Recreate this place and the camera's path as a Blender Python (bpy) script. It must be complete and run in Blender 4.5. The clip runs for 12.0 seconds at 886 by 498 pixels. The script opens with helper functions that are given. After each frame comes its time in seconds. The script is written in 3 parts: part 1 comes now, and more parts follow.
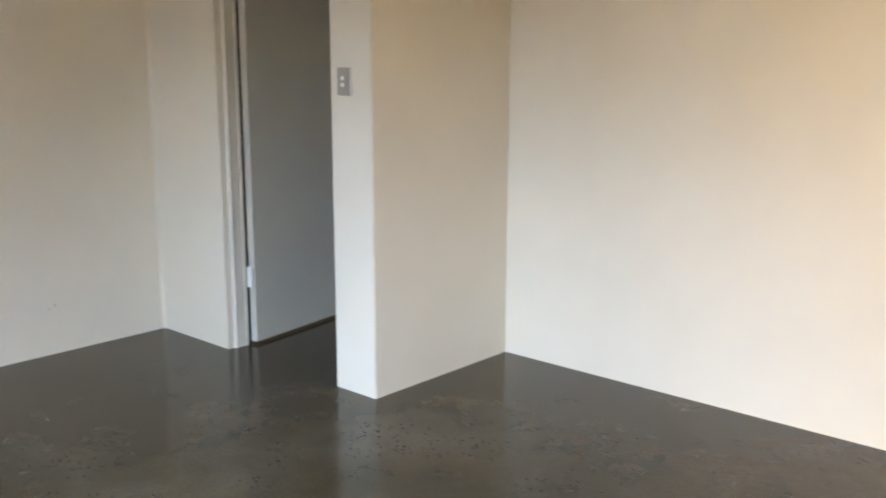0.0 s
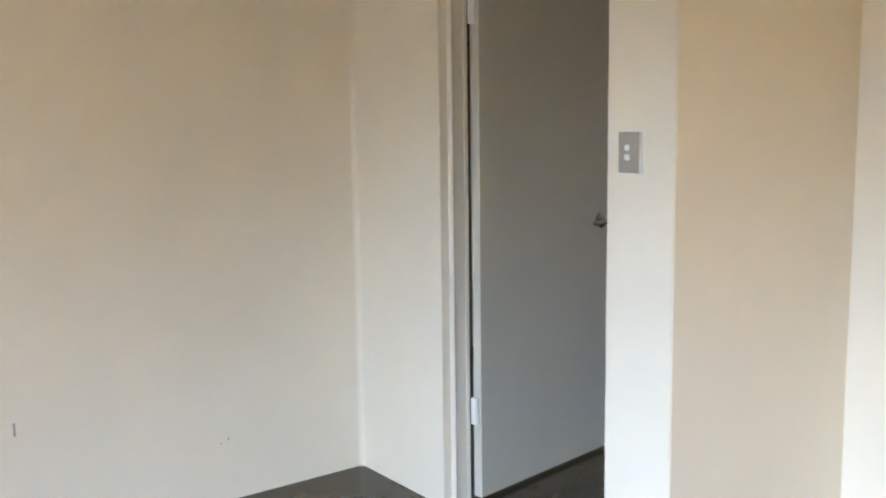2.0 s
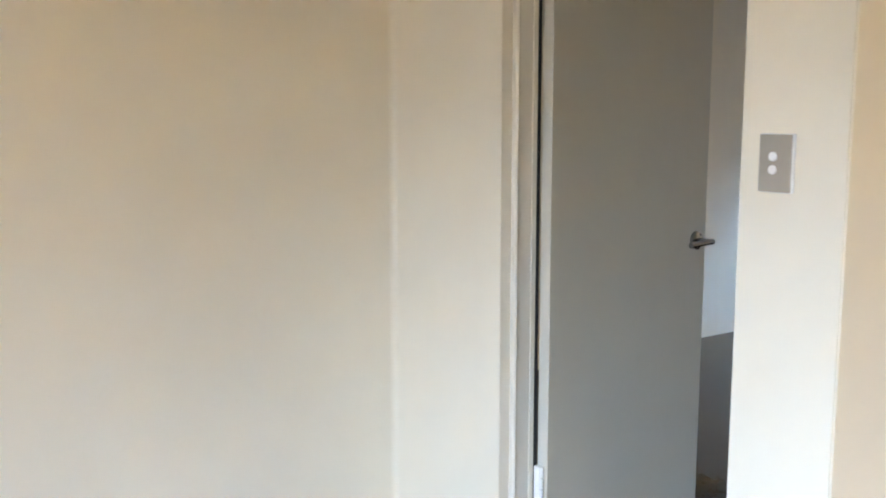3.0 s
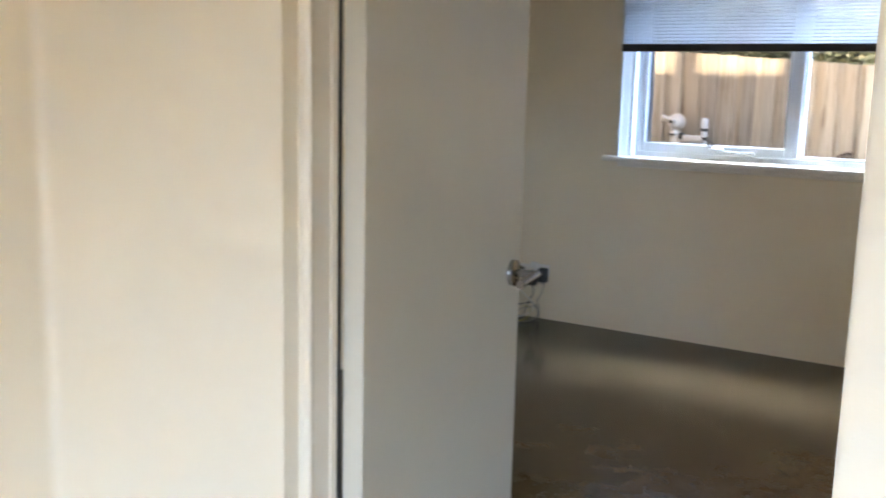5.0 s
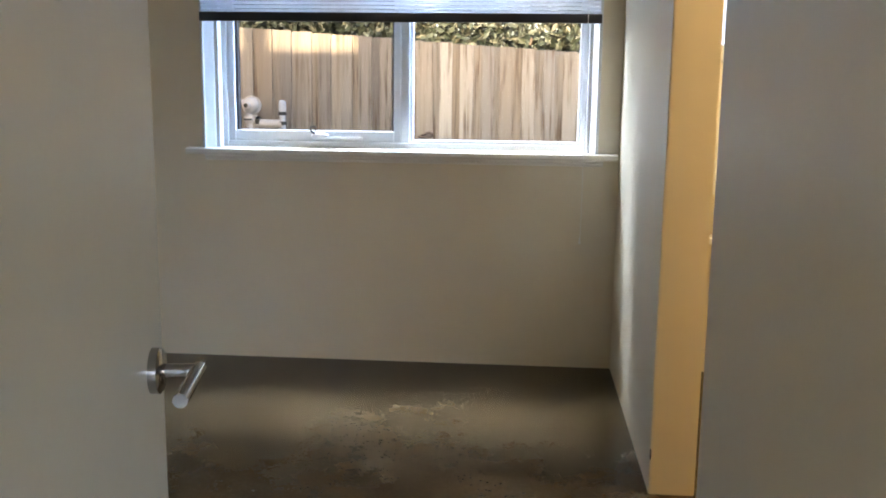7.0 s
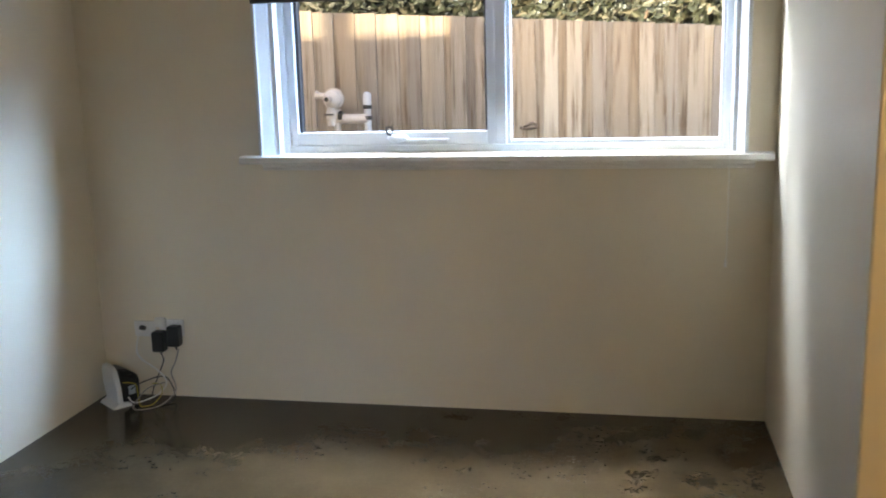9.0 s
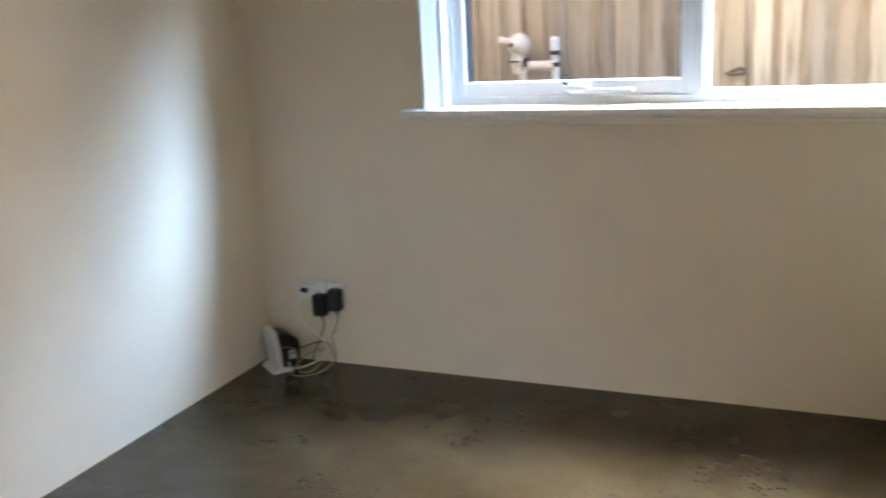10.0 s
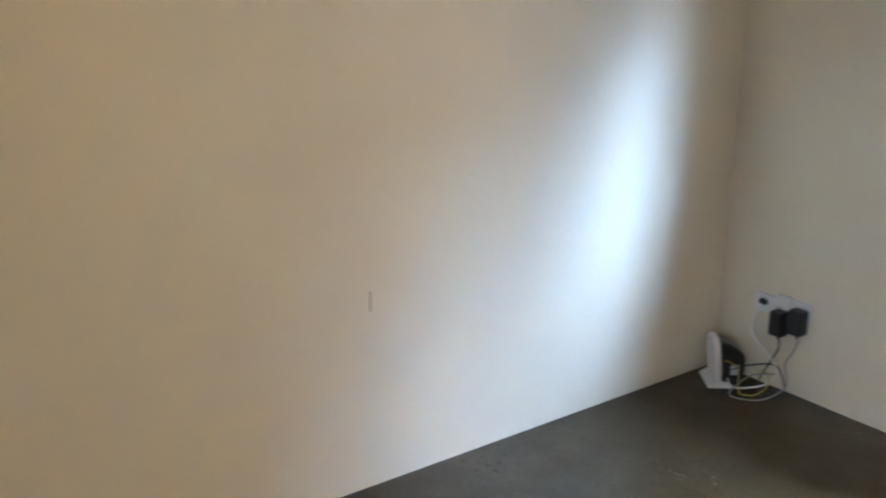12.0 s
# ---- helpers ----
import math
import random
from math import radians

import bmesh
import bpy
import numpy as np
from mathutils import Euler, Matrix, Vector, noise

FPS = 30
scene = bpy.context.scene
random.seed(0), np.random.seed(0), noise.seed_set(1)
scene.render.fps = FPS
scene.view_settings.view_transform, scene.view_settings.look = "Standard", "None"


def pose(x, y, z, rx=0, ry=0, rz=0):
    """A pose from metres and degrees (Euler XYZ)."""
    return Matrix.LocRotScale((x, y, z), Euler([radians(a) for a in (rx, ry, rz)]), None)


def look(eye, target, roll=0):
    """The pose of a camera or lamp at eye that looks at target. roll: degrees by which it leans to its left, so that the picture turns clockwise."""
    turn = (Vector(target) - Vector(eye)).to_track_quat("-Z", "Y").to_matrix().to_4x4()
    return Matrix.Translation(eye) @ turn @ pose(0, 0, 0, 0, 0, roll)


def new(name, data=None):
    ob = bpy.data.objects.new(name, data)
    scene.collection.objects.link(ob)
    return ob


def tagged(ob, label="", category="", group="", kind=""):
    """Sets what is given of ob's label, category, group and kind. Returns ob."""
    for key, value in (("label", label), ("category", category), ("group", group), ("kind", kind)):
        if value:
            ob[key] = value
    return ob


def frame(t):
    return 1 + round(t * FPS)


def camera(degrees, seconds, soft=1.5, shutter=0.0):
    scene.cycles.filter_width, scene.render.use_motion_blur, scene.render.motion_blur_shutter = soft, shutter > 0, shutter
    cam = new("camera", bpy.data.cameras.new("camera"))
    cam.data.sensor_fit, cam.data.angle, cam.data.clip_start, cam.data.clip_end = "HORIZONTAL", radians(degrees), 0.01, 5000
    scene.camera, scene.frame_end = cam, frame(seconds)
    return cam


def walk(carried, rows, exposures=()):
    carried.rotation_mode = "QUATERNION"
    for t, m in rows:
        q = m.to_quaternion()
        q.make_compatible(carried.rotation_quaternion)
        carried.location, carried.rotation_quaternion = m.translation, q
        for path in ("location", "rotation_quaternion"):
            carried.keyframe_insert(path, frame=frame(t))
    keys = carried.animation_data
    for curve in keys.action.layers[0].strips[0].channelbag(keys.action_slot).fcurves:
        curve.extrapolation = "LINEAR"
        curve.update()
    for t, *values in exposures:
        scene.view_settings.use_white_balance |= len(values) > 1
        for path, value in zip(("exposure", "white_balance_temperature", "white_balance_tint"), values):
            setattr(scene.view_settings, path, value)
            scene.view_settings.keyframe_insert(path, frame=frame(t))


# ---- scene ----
cam = camera(50.20, 12.0, soft=1.9, shutter=0.35)
PATH = [
    (0, (3.754, -2.638, 1.421), (2.450, -1.175, 1.021), 0.13),
    (0.4, (3.593, -2.499, 1.428), (2.181, -1.141, 1.025), -0.49),
    (1, (3.249, -2.321, 1.436), (1.758, -1.035, 1.082), -1.44),
    (1.5, (2.971, -2.102, 1.420), (1.362, -0.958, 1.097), 0.05),
    (2, (2.659, -1.994, 1.406), (1.072, -0.805, 1.142), -0.74),
    (2.5, (2.375, -1.873, 1.399), (0.758, -0.726, 1.140), -0.82),
    (2.7, (2.250, -1.749, 1.413), (0.605, -0.644, 1.142), -0.31),
    (4.3, (1.310, -1.285, 1.400), (-0.177, 0.019, 1.103), 1.23),
    (4.5, (1.237, -1.219, 1.398), (-0.182, 0.165, 1.132), 0.59),
    (4.6, (1.132, -1.175, 1.405), (-0.211, 0.280, 1.125), 1.26),
    (5, (0.924, -1.069, 1.422), (-0.107, 0.612, 1.085), 1.40),
    (5.2, (0.857, -0.980, 1.402), (-0.107, 0.738, 1.054), 1.14),
    (5.5, (0.737, -0.846, 1.407), (-0.172, 0.900, 1.050), 0.99),
    (5.8, (0.645, -0.723, 1.411), (-0.087, 1.105, 1.058), 0.73),
    (6, (0.594, -0.685, 1.420), (0.045, 1.206, 1.068), 0.41),
    (6.2, (0.490, -0.559, 1.400), (0.147, 1.380, 1.051), -0.31),
    (6.5, (0.446, -0.480, 1.399), (0.276, 1.480, 1.037), 0.75),
    (6.7, (0.434, -0.417, 1.385), (0.271, 1.545, 1.033), 0.76),
    (8.3, (0.302, 0.231, 1.382), (0.197, 2.198, 1.034), 0.01),
    (8.5, (0.318, 0.328, 1.384), (0.126, 2.288, 1.033), -1.21),
    (8.6, (0.316, 0.365, 1.379), (0.088, 2.321, 1.029), -1.15),
    (9, (0.336, 0.563, 1.401), (-0.044, 2.488, 1.016), -1.55),
    (9.5, (0.303, 0.789, 1.392), (-0.149, 2.685, 0.946), -2.77),
    (10, (0.328, 0.980, 1.378), (-0.451, 2.760, 0.902), -3.05),
    (10.5, (0.387, 1.142, 1.413), (-0.740, 2.741, 1.000), -1.80),
    (11, (0.353, 1.309, 1.417), (-0.942, 2.777, 1.005), -2.63),
    (11.5, (0.282, 1.449, 1.402), (-1.135, 2.788, 0.958), -3.76),
    (12, (0.210, 1.448, 1.480), (-1.353, 2.549, 0.894), -0.26),
]
EXPOSURES = [(0.0, 1.93, 6950, 15), (1.0, 2.1, 6950, 15), (2.7, 2.45, 6950, 14), (4.3, 2.87, 7150, 14), (5.5, 2.7, 7350, 14), (6.0, 2.5, 7450, 14), (6.5, 2.6, 7500, 14), (8.5, 2.7, 7550, 14), (9.5, 2.8, 7650, 14), (10.0, 3.05, 7700, 15), (10.5, 3.2, 7700, 16), (11.0, 3.15, 7550, 15), (11.5, 3.1, 7350, 15), (12.0, 3.2, 7150, 15)]
walk(cam, [(t, look(eye, target, roll)) for t, eye, target, roll in PATH], EXPOSURES)

# ---- light ----
SUN_EL = 22.0
world = bpy.data.worlds.new("world")
scene.world = world
world.use_nodes = True
wn = world.node_tree.nodes
sky = wn.new("ShaderNodeTexSky")
sky.sky_type = "NISHITA"
sky.sun_disc = False
sky.dust_density = 4.0
sky.sun_elevation = radians(SUN_EL)
sky.sun_rotation = radians(180)
world.node_tree.links.new(sky.outputs[0], wn["Background"].inputs[0])
wn["Background"].inputs[1].default_value = 0.15


def lamp(name, kind, m, power, colour, **size):
    data = bpy.data.lights.new(name, kind)
    data.energy, data.color = power, colour
    for key, value in size.items():
        if key == "size":
            data.size = value
        elif key == "size_y":
            data.shape, data.size_y = "RECTANGLE", value
        elif key == "angle":
            data.angle = value
        elif key == "radius":
            data.shadow_soft_size = value
    ob = new(name, data)
    ob.matrix_world = m
    return ob


# sun behind the house, low, shining along +y over the roof onto the fence
lamp("sun", "SUN", look((0, 0, 0), (0, math.cos(radians(SUN_EL)), -math.sin(radians(SUN_EL)))), 5.0, (1.0, 0.88, 0.64), angle=radians(0.6))
# daylight from the living room's window behind the walk
living = lamp("living_window_daylight", "AREA", look((2.5, -3.92, 1.25), (1.8, -1.9, -0.85)), 66.0, (0.42, 0.64, 1.0), size=2.8, size_y=1.7)
living.data.spread = radians(92)
# added warm fill imitating sun bounce on the recess wall; no known window
warm = lamp("warm_bounce_fill", "AREA", look((5.1, -3.92, 1.3), (4.8, 0.88, 0.6)), 13.5, (1.0, 0.82, 0.57), size=1.3, size_y=1.6)
warm.data.spread = radians(75)
# added lamps, out of view, standing in for open sky over the passage through the study window
east = lamp("passage_sky_fill", "AREA", look((3.4, 5.55, 4.00), (-1.9, 3.40, -0.7)), 74.0, (0.33, 0.58, 1.0), size=2.2, size_y=3.2)
east.data.spread = radians(80)
over = lamp("passage_sky_fill", "AREA", look((-0.4, 7.05, 7.3), (-0.4, 3.5, 0.0)), 54.0, (0.72, 0.84, 1.0), size=5.2, size_y=2.3)
over.data.spread = radians(42)
west = lamp("passage_sky_fill", "AREA", look((-4.6, 5.6, 3.7), (0.87, 3.6, 0.6)), 29.0, (0.58, 0.74, 1.0), size=1.5, size_y=2.8)
west.data.spread = radians(66)
lamp("bathroom_bulb", "POINT", pose(1.80, 2.62, 2.22), 8.0, (1.0, 0.79, 0.47), radius=0.09)


# ---- materials ----
def material(name, colour, rough=0.5, metal=0.0):
    m = bpy.data.materials.new(name)
    m.use_nodes = True
    b = m.node_tree.nodes["Principled BSDF"]
    b.inputs["Base Color"].default_value = (*colour, 1)
    b.inputs["Roughness"].default_value = rough
    b.inputs["Metallic"].default_value = metal
    return m


def node(m, kind, **inputs):
    n = m.node_tree.nodes.new(kind)
    for key, value in inputs.items():
        n.inputs[key.replace("_", " ")].default_value = value
    return n


def link(m, a, b):
    m.node_tree.links.new(a, b)


def coords(m, scale=(1, 1, 1), space="Object"):
    t = m.node_tree.nodes.new("ShaderNodeTexCoord")
    mp = m.node_tree.nodes.new("ShaderNodeMapping")
    mp.inputs["Scale"].default_value = scale
    link(m, t.outputs[space], mp.inputs["Vector"])
    return mp.outputs["Vector"]


def ramp(m, fac, stops):
    r = m.node_tree.nodes.new("ShaderNodeValToRGB")
    while len(r.color_ramp.elements) < len(stops):
        r.color_ramp.elements.new(0.5)
    for e, (p, c) in zip(r.color_ramp.elements, stops):
        e.position, e.color = p, (*c, 1)
    link(m, fac, r.inputs["Fac"])
    return r.outputs["Color"]


def mix(m, fac, a, b, mode="MIX"):
    n = m.node_tree.nodes.new("ShaderNodeMix")
    n.data_type, n.blend_type = "RGBA", mode
    for sock, value in ((n.inputs["Factor"], fac), (n.inputs[6], a), (n.inputs[7], b)):
        if hasattr(value, "links"):
            link(m, value, sock)
        elif isinstance(value, tuple):
            sock.default_value = (*value, 1)
        else:
            sock.default_value = value
    return n.outputs[2]


def bump(m, height, strength, distance, after=None):
    n = m.node_tree.nodes.new("ShaderNodeBump")
    n.inputs["Strength"].default_value, n.inputs["Distance"].default_value = strength, distance
    link(m, height, n.inputs["Height"])
    if after:
        link(m, after, n.inputs["Normal"])
    link(m, n.outputs["Normal"], m.node_tree.nodes["Principled BSDF"].inputs["Normal"])
    return n.outputs["Normal"]


def bsdf(m):
    return m.node_tree.nodes["Principled BSDF"]


def painted(name, colour, rough=0.55, grain=0.25, scuffs=True):
    """Rolled wall paint: slow tone drift, faint scuffs, orange-peel relief."""
    m = material(name, colour, rough)
    v = coords(m)
    slow = node(m, "ShaderNodeTexNoise", Scale=0.9, Detail=4.0, Roughness=0.6)
    fine = node(m, "ShaderNodeTexNoise", Scale=140.0, Detail=2.0)
    lumps = node(m, "ShaderNodeTexNoise", Scale=9.0, Detail=3.0)
    for n in (slow, fine, lumps):
        link(m, v, n.inputs["Vector"])
    low = tuple(c * 0.93 for c in colour)
    high = tuple(min(1, c * 1.03) for c in colour)
    tone = ramp(m, slow.outputs["Fac"], [(0.3, low), (0.7, high)])
    if scuffs:
        s = node(m, "ShaderNodeTexNoise", Scale=5.0, Detail=8.0, Roughness=0.75)
        link(m, coords(m, (1, 1, 0.35)), s.inputs["Vector"])
        tone = mix(m, ramp(m, s.outputs["Fac"], [(0.70, (0, 0, 0)), (0.78, (0.35, 0.35, 0.35))]), tone, tuple(c * 0.72 for c in colour))
    link(m, tone, bsdf(m).inputs["Base Color"])
    first = bump(m, fine.outputs["Fac"], grain, 0.0015)
    bump(m, lumps.outputs["Fac"], 0.35, 0.005, first)
    return m


WALL = painted("cream_wall_paint", (0.80, 0.715, 0.56), 0.42)
CEIL = painted("white_ceiling_paint", (0.82, 0.80, 0.76), 0.8, 0.2, False)
DOOR = painted("door_paint", (0.60, 0.555, 0.445), 0.38, 0.15)
TRIM = painted("gloss_trim_paint", (0.82, 0.79, 0.72), 0.28, 0.1, False)
FRAME = painted("white_window_frame_paint", (0.71, 0.73, 0.75), 0.3, 0.05, False)
WHITE = material("white_plastic", (0.82, 0.81, 0.78), 0.3)
GREYP = material("warm_grey_plastic", (0.37, 0.325, 0.26), 0.3)
BLACK = material("black_plastic", (0.012, 0.012, 0.013), 0.35)
RAIL = material("dark_rail", (0.03, 0.03, 0.034), 0.4)
CHROME = material("chrome", (0.75, 0.75, 0.76), 0.12, 1.0)
# handle chrome, its colour darkened to imitate the dark room it reflects
DARK_CHROME = material("darkened_chrome", (0.36, 0.35, 0.34), 0.14, 1.0)
JAMB = painted("cream_gloss_jamb_paint", (0.74, 0.67, 0.54), 0.26, 0.1, False)
GAP_SHADE = material("black_gap_shade", (0.010, 0.009, 0.008), 0.7)
DARKM = material("dark_metal", (0.03, 0.03, 0.03), 0.4, 0.6)
YELLOW = material("yellow_cable", (0.46, 0.39, 0.06), 0.45)
CERAMIC = material("white_ceramic", (0.86, 0.85, 0.8), 0.12)
GREYPIPE = material("grey_pipe", (0.3, 0.28, 0.25), 0.4)
CREAMM = painted("cream_meter_enamel", (0.40, 0.355, 0.315), 0.4, 0.3, False)
PIPEW = painted("weathered_white_plastic", (0.44, 0.44, 0.44), 0.5, 0.3, False)
TWIG = material("rusty_wire", (0.07, 0.045, 0.03), 0.7)
LABEL = material("pale_label", (0.6, 0.65, 0.68), 0.5)
BRICK = painted("outside_render", (0.6, 0.56, 0.5), 0.9, 0.6)
ROOFM = painted("roof_tile_clay", (0.25, 0.14, 0.1), 0.8, 0.6)


def concrete():
    """Ground and sealed slab: brown mottling, tan scoured patches, dark pinholes gathered in them."""
    m = material("polished_concrete", (0.09, 0.075, 0.055), 0.2)
    v = coords(m)
    big = node(m, "ShaderNodeTexNoise", Scale=1.1, Detail=4.0, Roughness=0.5)
    mid = node(m, "ShaderNodeTexNoise", Scale=7.0, Detail=5.0, Roughness=0.55)
    fine = node(m, "ShaderNodeTexNoise", Scale=70.0, Detail=4.0, Roughness=0.6)
    patch = node(m, "ShaderNodeTexNoise", Scale=2.1, Detail=2.0, Roughness=0.5, Distortion=0.2)
    grit = node(m, "ShaderNodeTexNoise", Scale=32.0, Detail=3.0, Roughness=0.6)
    pits = node(m, "ShaderNodeTexVoronoi", Scale=48.0)
    chips = node(m, "ShaderNodeTexVoronoi", Scale=75.0)
    for n in (big, mid, fine, patch, grit, pits, chips):
        link(m, v, n.inputs["Vector"])
    tone = ramp(m, big.outputs["Fac"], [(0.30, (0.046, 0.032, 0.016)), (0.5, (0.062, 0.044, 0.0235)), (0.70, (0.078, 0.058, 0.033))])
    tone = mix(m, 0.85, tone, ramp(m, mid.outputs["Fac"], [(0.28, (0.74, 0.73, 0.72)), (0.5, (0.93, 0.93, 0.93)), (0.74, (1.18, 1.17, 1.14))]), "MULTIPLY")
    tone = mix(m, 0.5, tone, ramp(m, fine.outputs["Fac"], [(0.3, (0.75, 0.75, 0.75)), (0.7, (1.2, 1.2, 1.2))]), "MULTIPLY")
    where = ramp(m, patch.outputs["Fac"], [(0.46, (0, 0, 0)), (0.70, (1, 1, 1))])
    scour = mix(m, 1.0, where, ramp(m, grit.outputs["Fac"], [(0.25, (0, 0, 0)), (0.80, (0.42, 0.42, 0.42))]), "MULTIPLY")
    tone = mix(m, scour, tone, (0.125, 0.098, 0.066))
    stones = mix(m, 1.0, where, ramp(m, chips.outputs["Distance"], [(0.12, (0.28, 0.28, 0.28)), (0.26, (0, 0, 0))]), "MULTIPLY")
    tone = mix(m, stones, tone, (0.19, 0.165, 0.13))
    some = ramp(m, pits.outputs["Color"], [(0.44, (0, 0, 0)), (0.50, (1, 1, 1))])
    dots = mix(m, 1.0, ramp(m, pits.outputs["Distance"], [(0.22, (1, 1, 1)), (0.32, (0, 0, 0))]), some, "MULTIPLY")
    spots = mix(m, 1.0, ramp(m, patch.outputs["Fac"], [(0.56, (0, 0, 0)), (0.62, (1, 1, 1))]), dots, "MULTIPLY")
    tone = mix(m, spots, tone, (0.012, 0.010, 0.008))
    link(m, tone, bsdf(m).inputs["Base Color"])
    link(m, ramp(m, mid.outputs["Fac"], [(0.2, (0.14, 0.14, 0.14)), (0.8, (0.19, 0.19, 0.19))]), bsdf(m).inputs["Roughness"])
    bsdf(m).inputs["Specular IOR Level"].default_value = 0.26
    first = bump(m, grit.outputs["Fac"], 0.03, 0.001)
    inv = node(m, "ShaderNodeInvert")
    link(m, spots, inv.inputs["Color"])
    bump(m, inv.outputs["Color"], 0.25, 0.0012, first)
    return m


def paling():
    m = material("weathered_paling", (0.42, 0.31, 0.19), 0.85)
    info = m.node_tree.nodes.new("ShaderNodeObjectInfo")
    t = m.node_tree.nodes.new("ShaderNodeTexCoord")
    add = m.node_tree.nodes.new("ShaderNodeVectorMath")
    add.operation = "MULTIPLY_ADD"
    link(m, info.outputs["Random"], add.inputs[0])
    add.inputs[1].default_value = (37, 19, 53)
    link(m, t.outputs["Object"], add.inputs[2])
    mp = m.node_tree.nodes.new("ShaderNodeMapping")
    mp.inputs["Scale"].default_value = (38, 38, 1.6)
    link(m, add.outputs[0], mp.inputs["Vector"])
    grain = node(m, "ShaderNodeTexNoise", Scale=1.0, Detail=6.0, Roughness=0.6)
    link(m, mp.outputs["Vector"], grain.inputs["Vector"])
    blot = node(m, "ShaderNodeTexNoise", Scale=3.0, Detail=4.0)
    link(m, add.outputs[0], blot.inputs["Vector"])
    own = ramp(m, info.outputs["Random"], [(0.0, (0.165, 0.142, 0.122)), (0.35, (0.25, 0.215, 0.175)), (0.7, (0.20, 0.158, 0.118)), (1.0, (0.31, 0.272, 0.225))])
    tone = mix(m, 1.0, own, ramp(m, grain.outputs["Fac"], [(0.3, (0.55, 0.5, 0.46)), (0.5, (0.95, 0.93, 0.9)), (0.7, (1, 1, 1))]), "MULTIPLY")
    streak = mix(m, 1.0, ramp(m, grain.outputs["Fac"], [(0.39, (1, 1, 1)), (0.46, (0, 0, 0))]), ramp(m, blot.outputs["Fac"], [(0.45, (0, 0, 0)), (0.6, (1, 1, 1))]), "MULTIPLY")
    tone = mix(m, streak, tone, (0.10, 0.065, 0.04))
    link(m, tone, bsdf(m).inputs["Base Color"])
    bump(m, grain.outputs["Fac"], 0.5, 0.004)
    return m


def leafy(name, a, b, c):
    m = material(name, a, 0.55)
    g = m.node_tree.nodes.new("ShaderNodeNewGeometry")
    tone = ramp(m, g.outputs["Random Per Island"], [(0.0, a), (0.6, b), (1.0, c)])
    link(m, tone, bsdf(m).inputs["Base Color"])
    return m


def soil():
    m = material("garden_soil", (0.14, 0.11, 0.08), 0.95)
    n = node(m, "ShaderNodeTexNoise", Scale=4.0, Detail=8.0)
    link(m, coords(m), n.inputs["Vector"])
    link(m, ramp(m, n.outputs["Fac"], [(0.3, (0.08, 0.06, 0.04)), (0.7, (0.24, 0.2, 0.15))]), bsdf(m).inputs["Base Color"])
    bump(m, n.outputs["Fac"], 0.6, 0.03)
    return m


def glass(name, rough=0.0):
    m = material(name, (1, 1, 1), rough)
    bsdf(m).inputs["Transmission Weight"].default_value = 1.0
    bsdf(m).inputs["IOR"].default_value = 1.05 if rough == 0 else 1.3
    return m


def tinted_glass():
    m = glass("screened_glass")
    bsdf(m).inputs["Base Color"].default_value = (0.57, 0.59, 0.63, 1)
    return m


def slat_material():
    """Thin white blind slats that let some daylight through."""
    m = material("white_blind_slat", (0.8, 0.81, 0.83), 0.5)
    tl = node(m, "ShaderNodeBsdfTranslucent", Color=(0.75, 0.77, 0.8, 1))
    ms = node(m, "ShaderNodeMixShader", Fac=0.6)
    out = m.node_tree.nodes["Material Output"]
    link(m, bsdf(m).outputs[0], ms.inputs[1])
    link(m, tl.outputs[0], ms.inputs[2])
    link(m, ms.outputs[0], out.inputs["Surface"])
    return m


TINTED = tinted_glass()
CONCRETE, PALING, SOIL, GLASS, SLAT = concrete(), paling(), soil(), glass("window_glass"), slat_material()
LEAF = leafy("hedge_leaves", (0.014, 0.021, 0.014), (0.030, 0.038, 0.024), (0.065, 0.062, 0.042))
BARK = painted("bark", (0.12, 0.09, 0.07), 0.9, 0.8)


# ---- mesh helpers ----
def box(bm, x0, x1, y0, y1, z0, z1, bevel=0.0, m=None):
    vs = [bm.verts.new((x, y, z)) for x in (x0, x1) for y in (y0, y1) for z in (z0, z1)]
    fs = [bm.faces.new([vs[i] for i in q]) for q in ((0, 1, 3, 2), (4, 6, 7, 5), (0, 4, 5, 1), (2, 3, 7, 6), (0, 2, 6, 4), (1, 5, 7, 3))]
    if bevel:
        es = list({e for f in fs for e in f.edges})
        r = bmesh.ops.bevel(bm, geom=es, offset=bevel, segments=2, affect="EDGES", profile=0.5)
        vs = list({v for f in r["faces"] for v in f.verts} | {v for v in vs if v.is_valid})
    if m:
        bmesh.ops.transform(bm, matrix=m, verts=[v for v in vs if v.is_valid])
    return bm


def rod(bm, a, b, r, r2=None, n=14, cap=True):
    a, b = Vector(a), Vector(b)
    q = (b - a).to_track_quat("Z", "Y").to_matrix().to_4x4()
    m = Matrix.Translation((a + b) / 2) @ q
    bmesh.ops.create_cone(bm, cap_ends=cap, segments=n, radius1=r, radius2=r if r2 is None else r2, depth=(b - a).length, matrix=m)
    return bm


def ball(bm, c, r, scale=(1, 1, 1), u=16, v=10):
    bmesh.ops.create_uvsphere(bm, u_segments=u, v_segments=v, radius=r, matrix=Matrix.Translation(c) @ Matrix.Diagonal((*scale, 1)))
    return bm


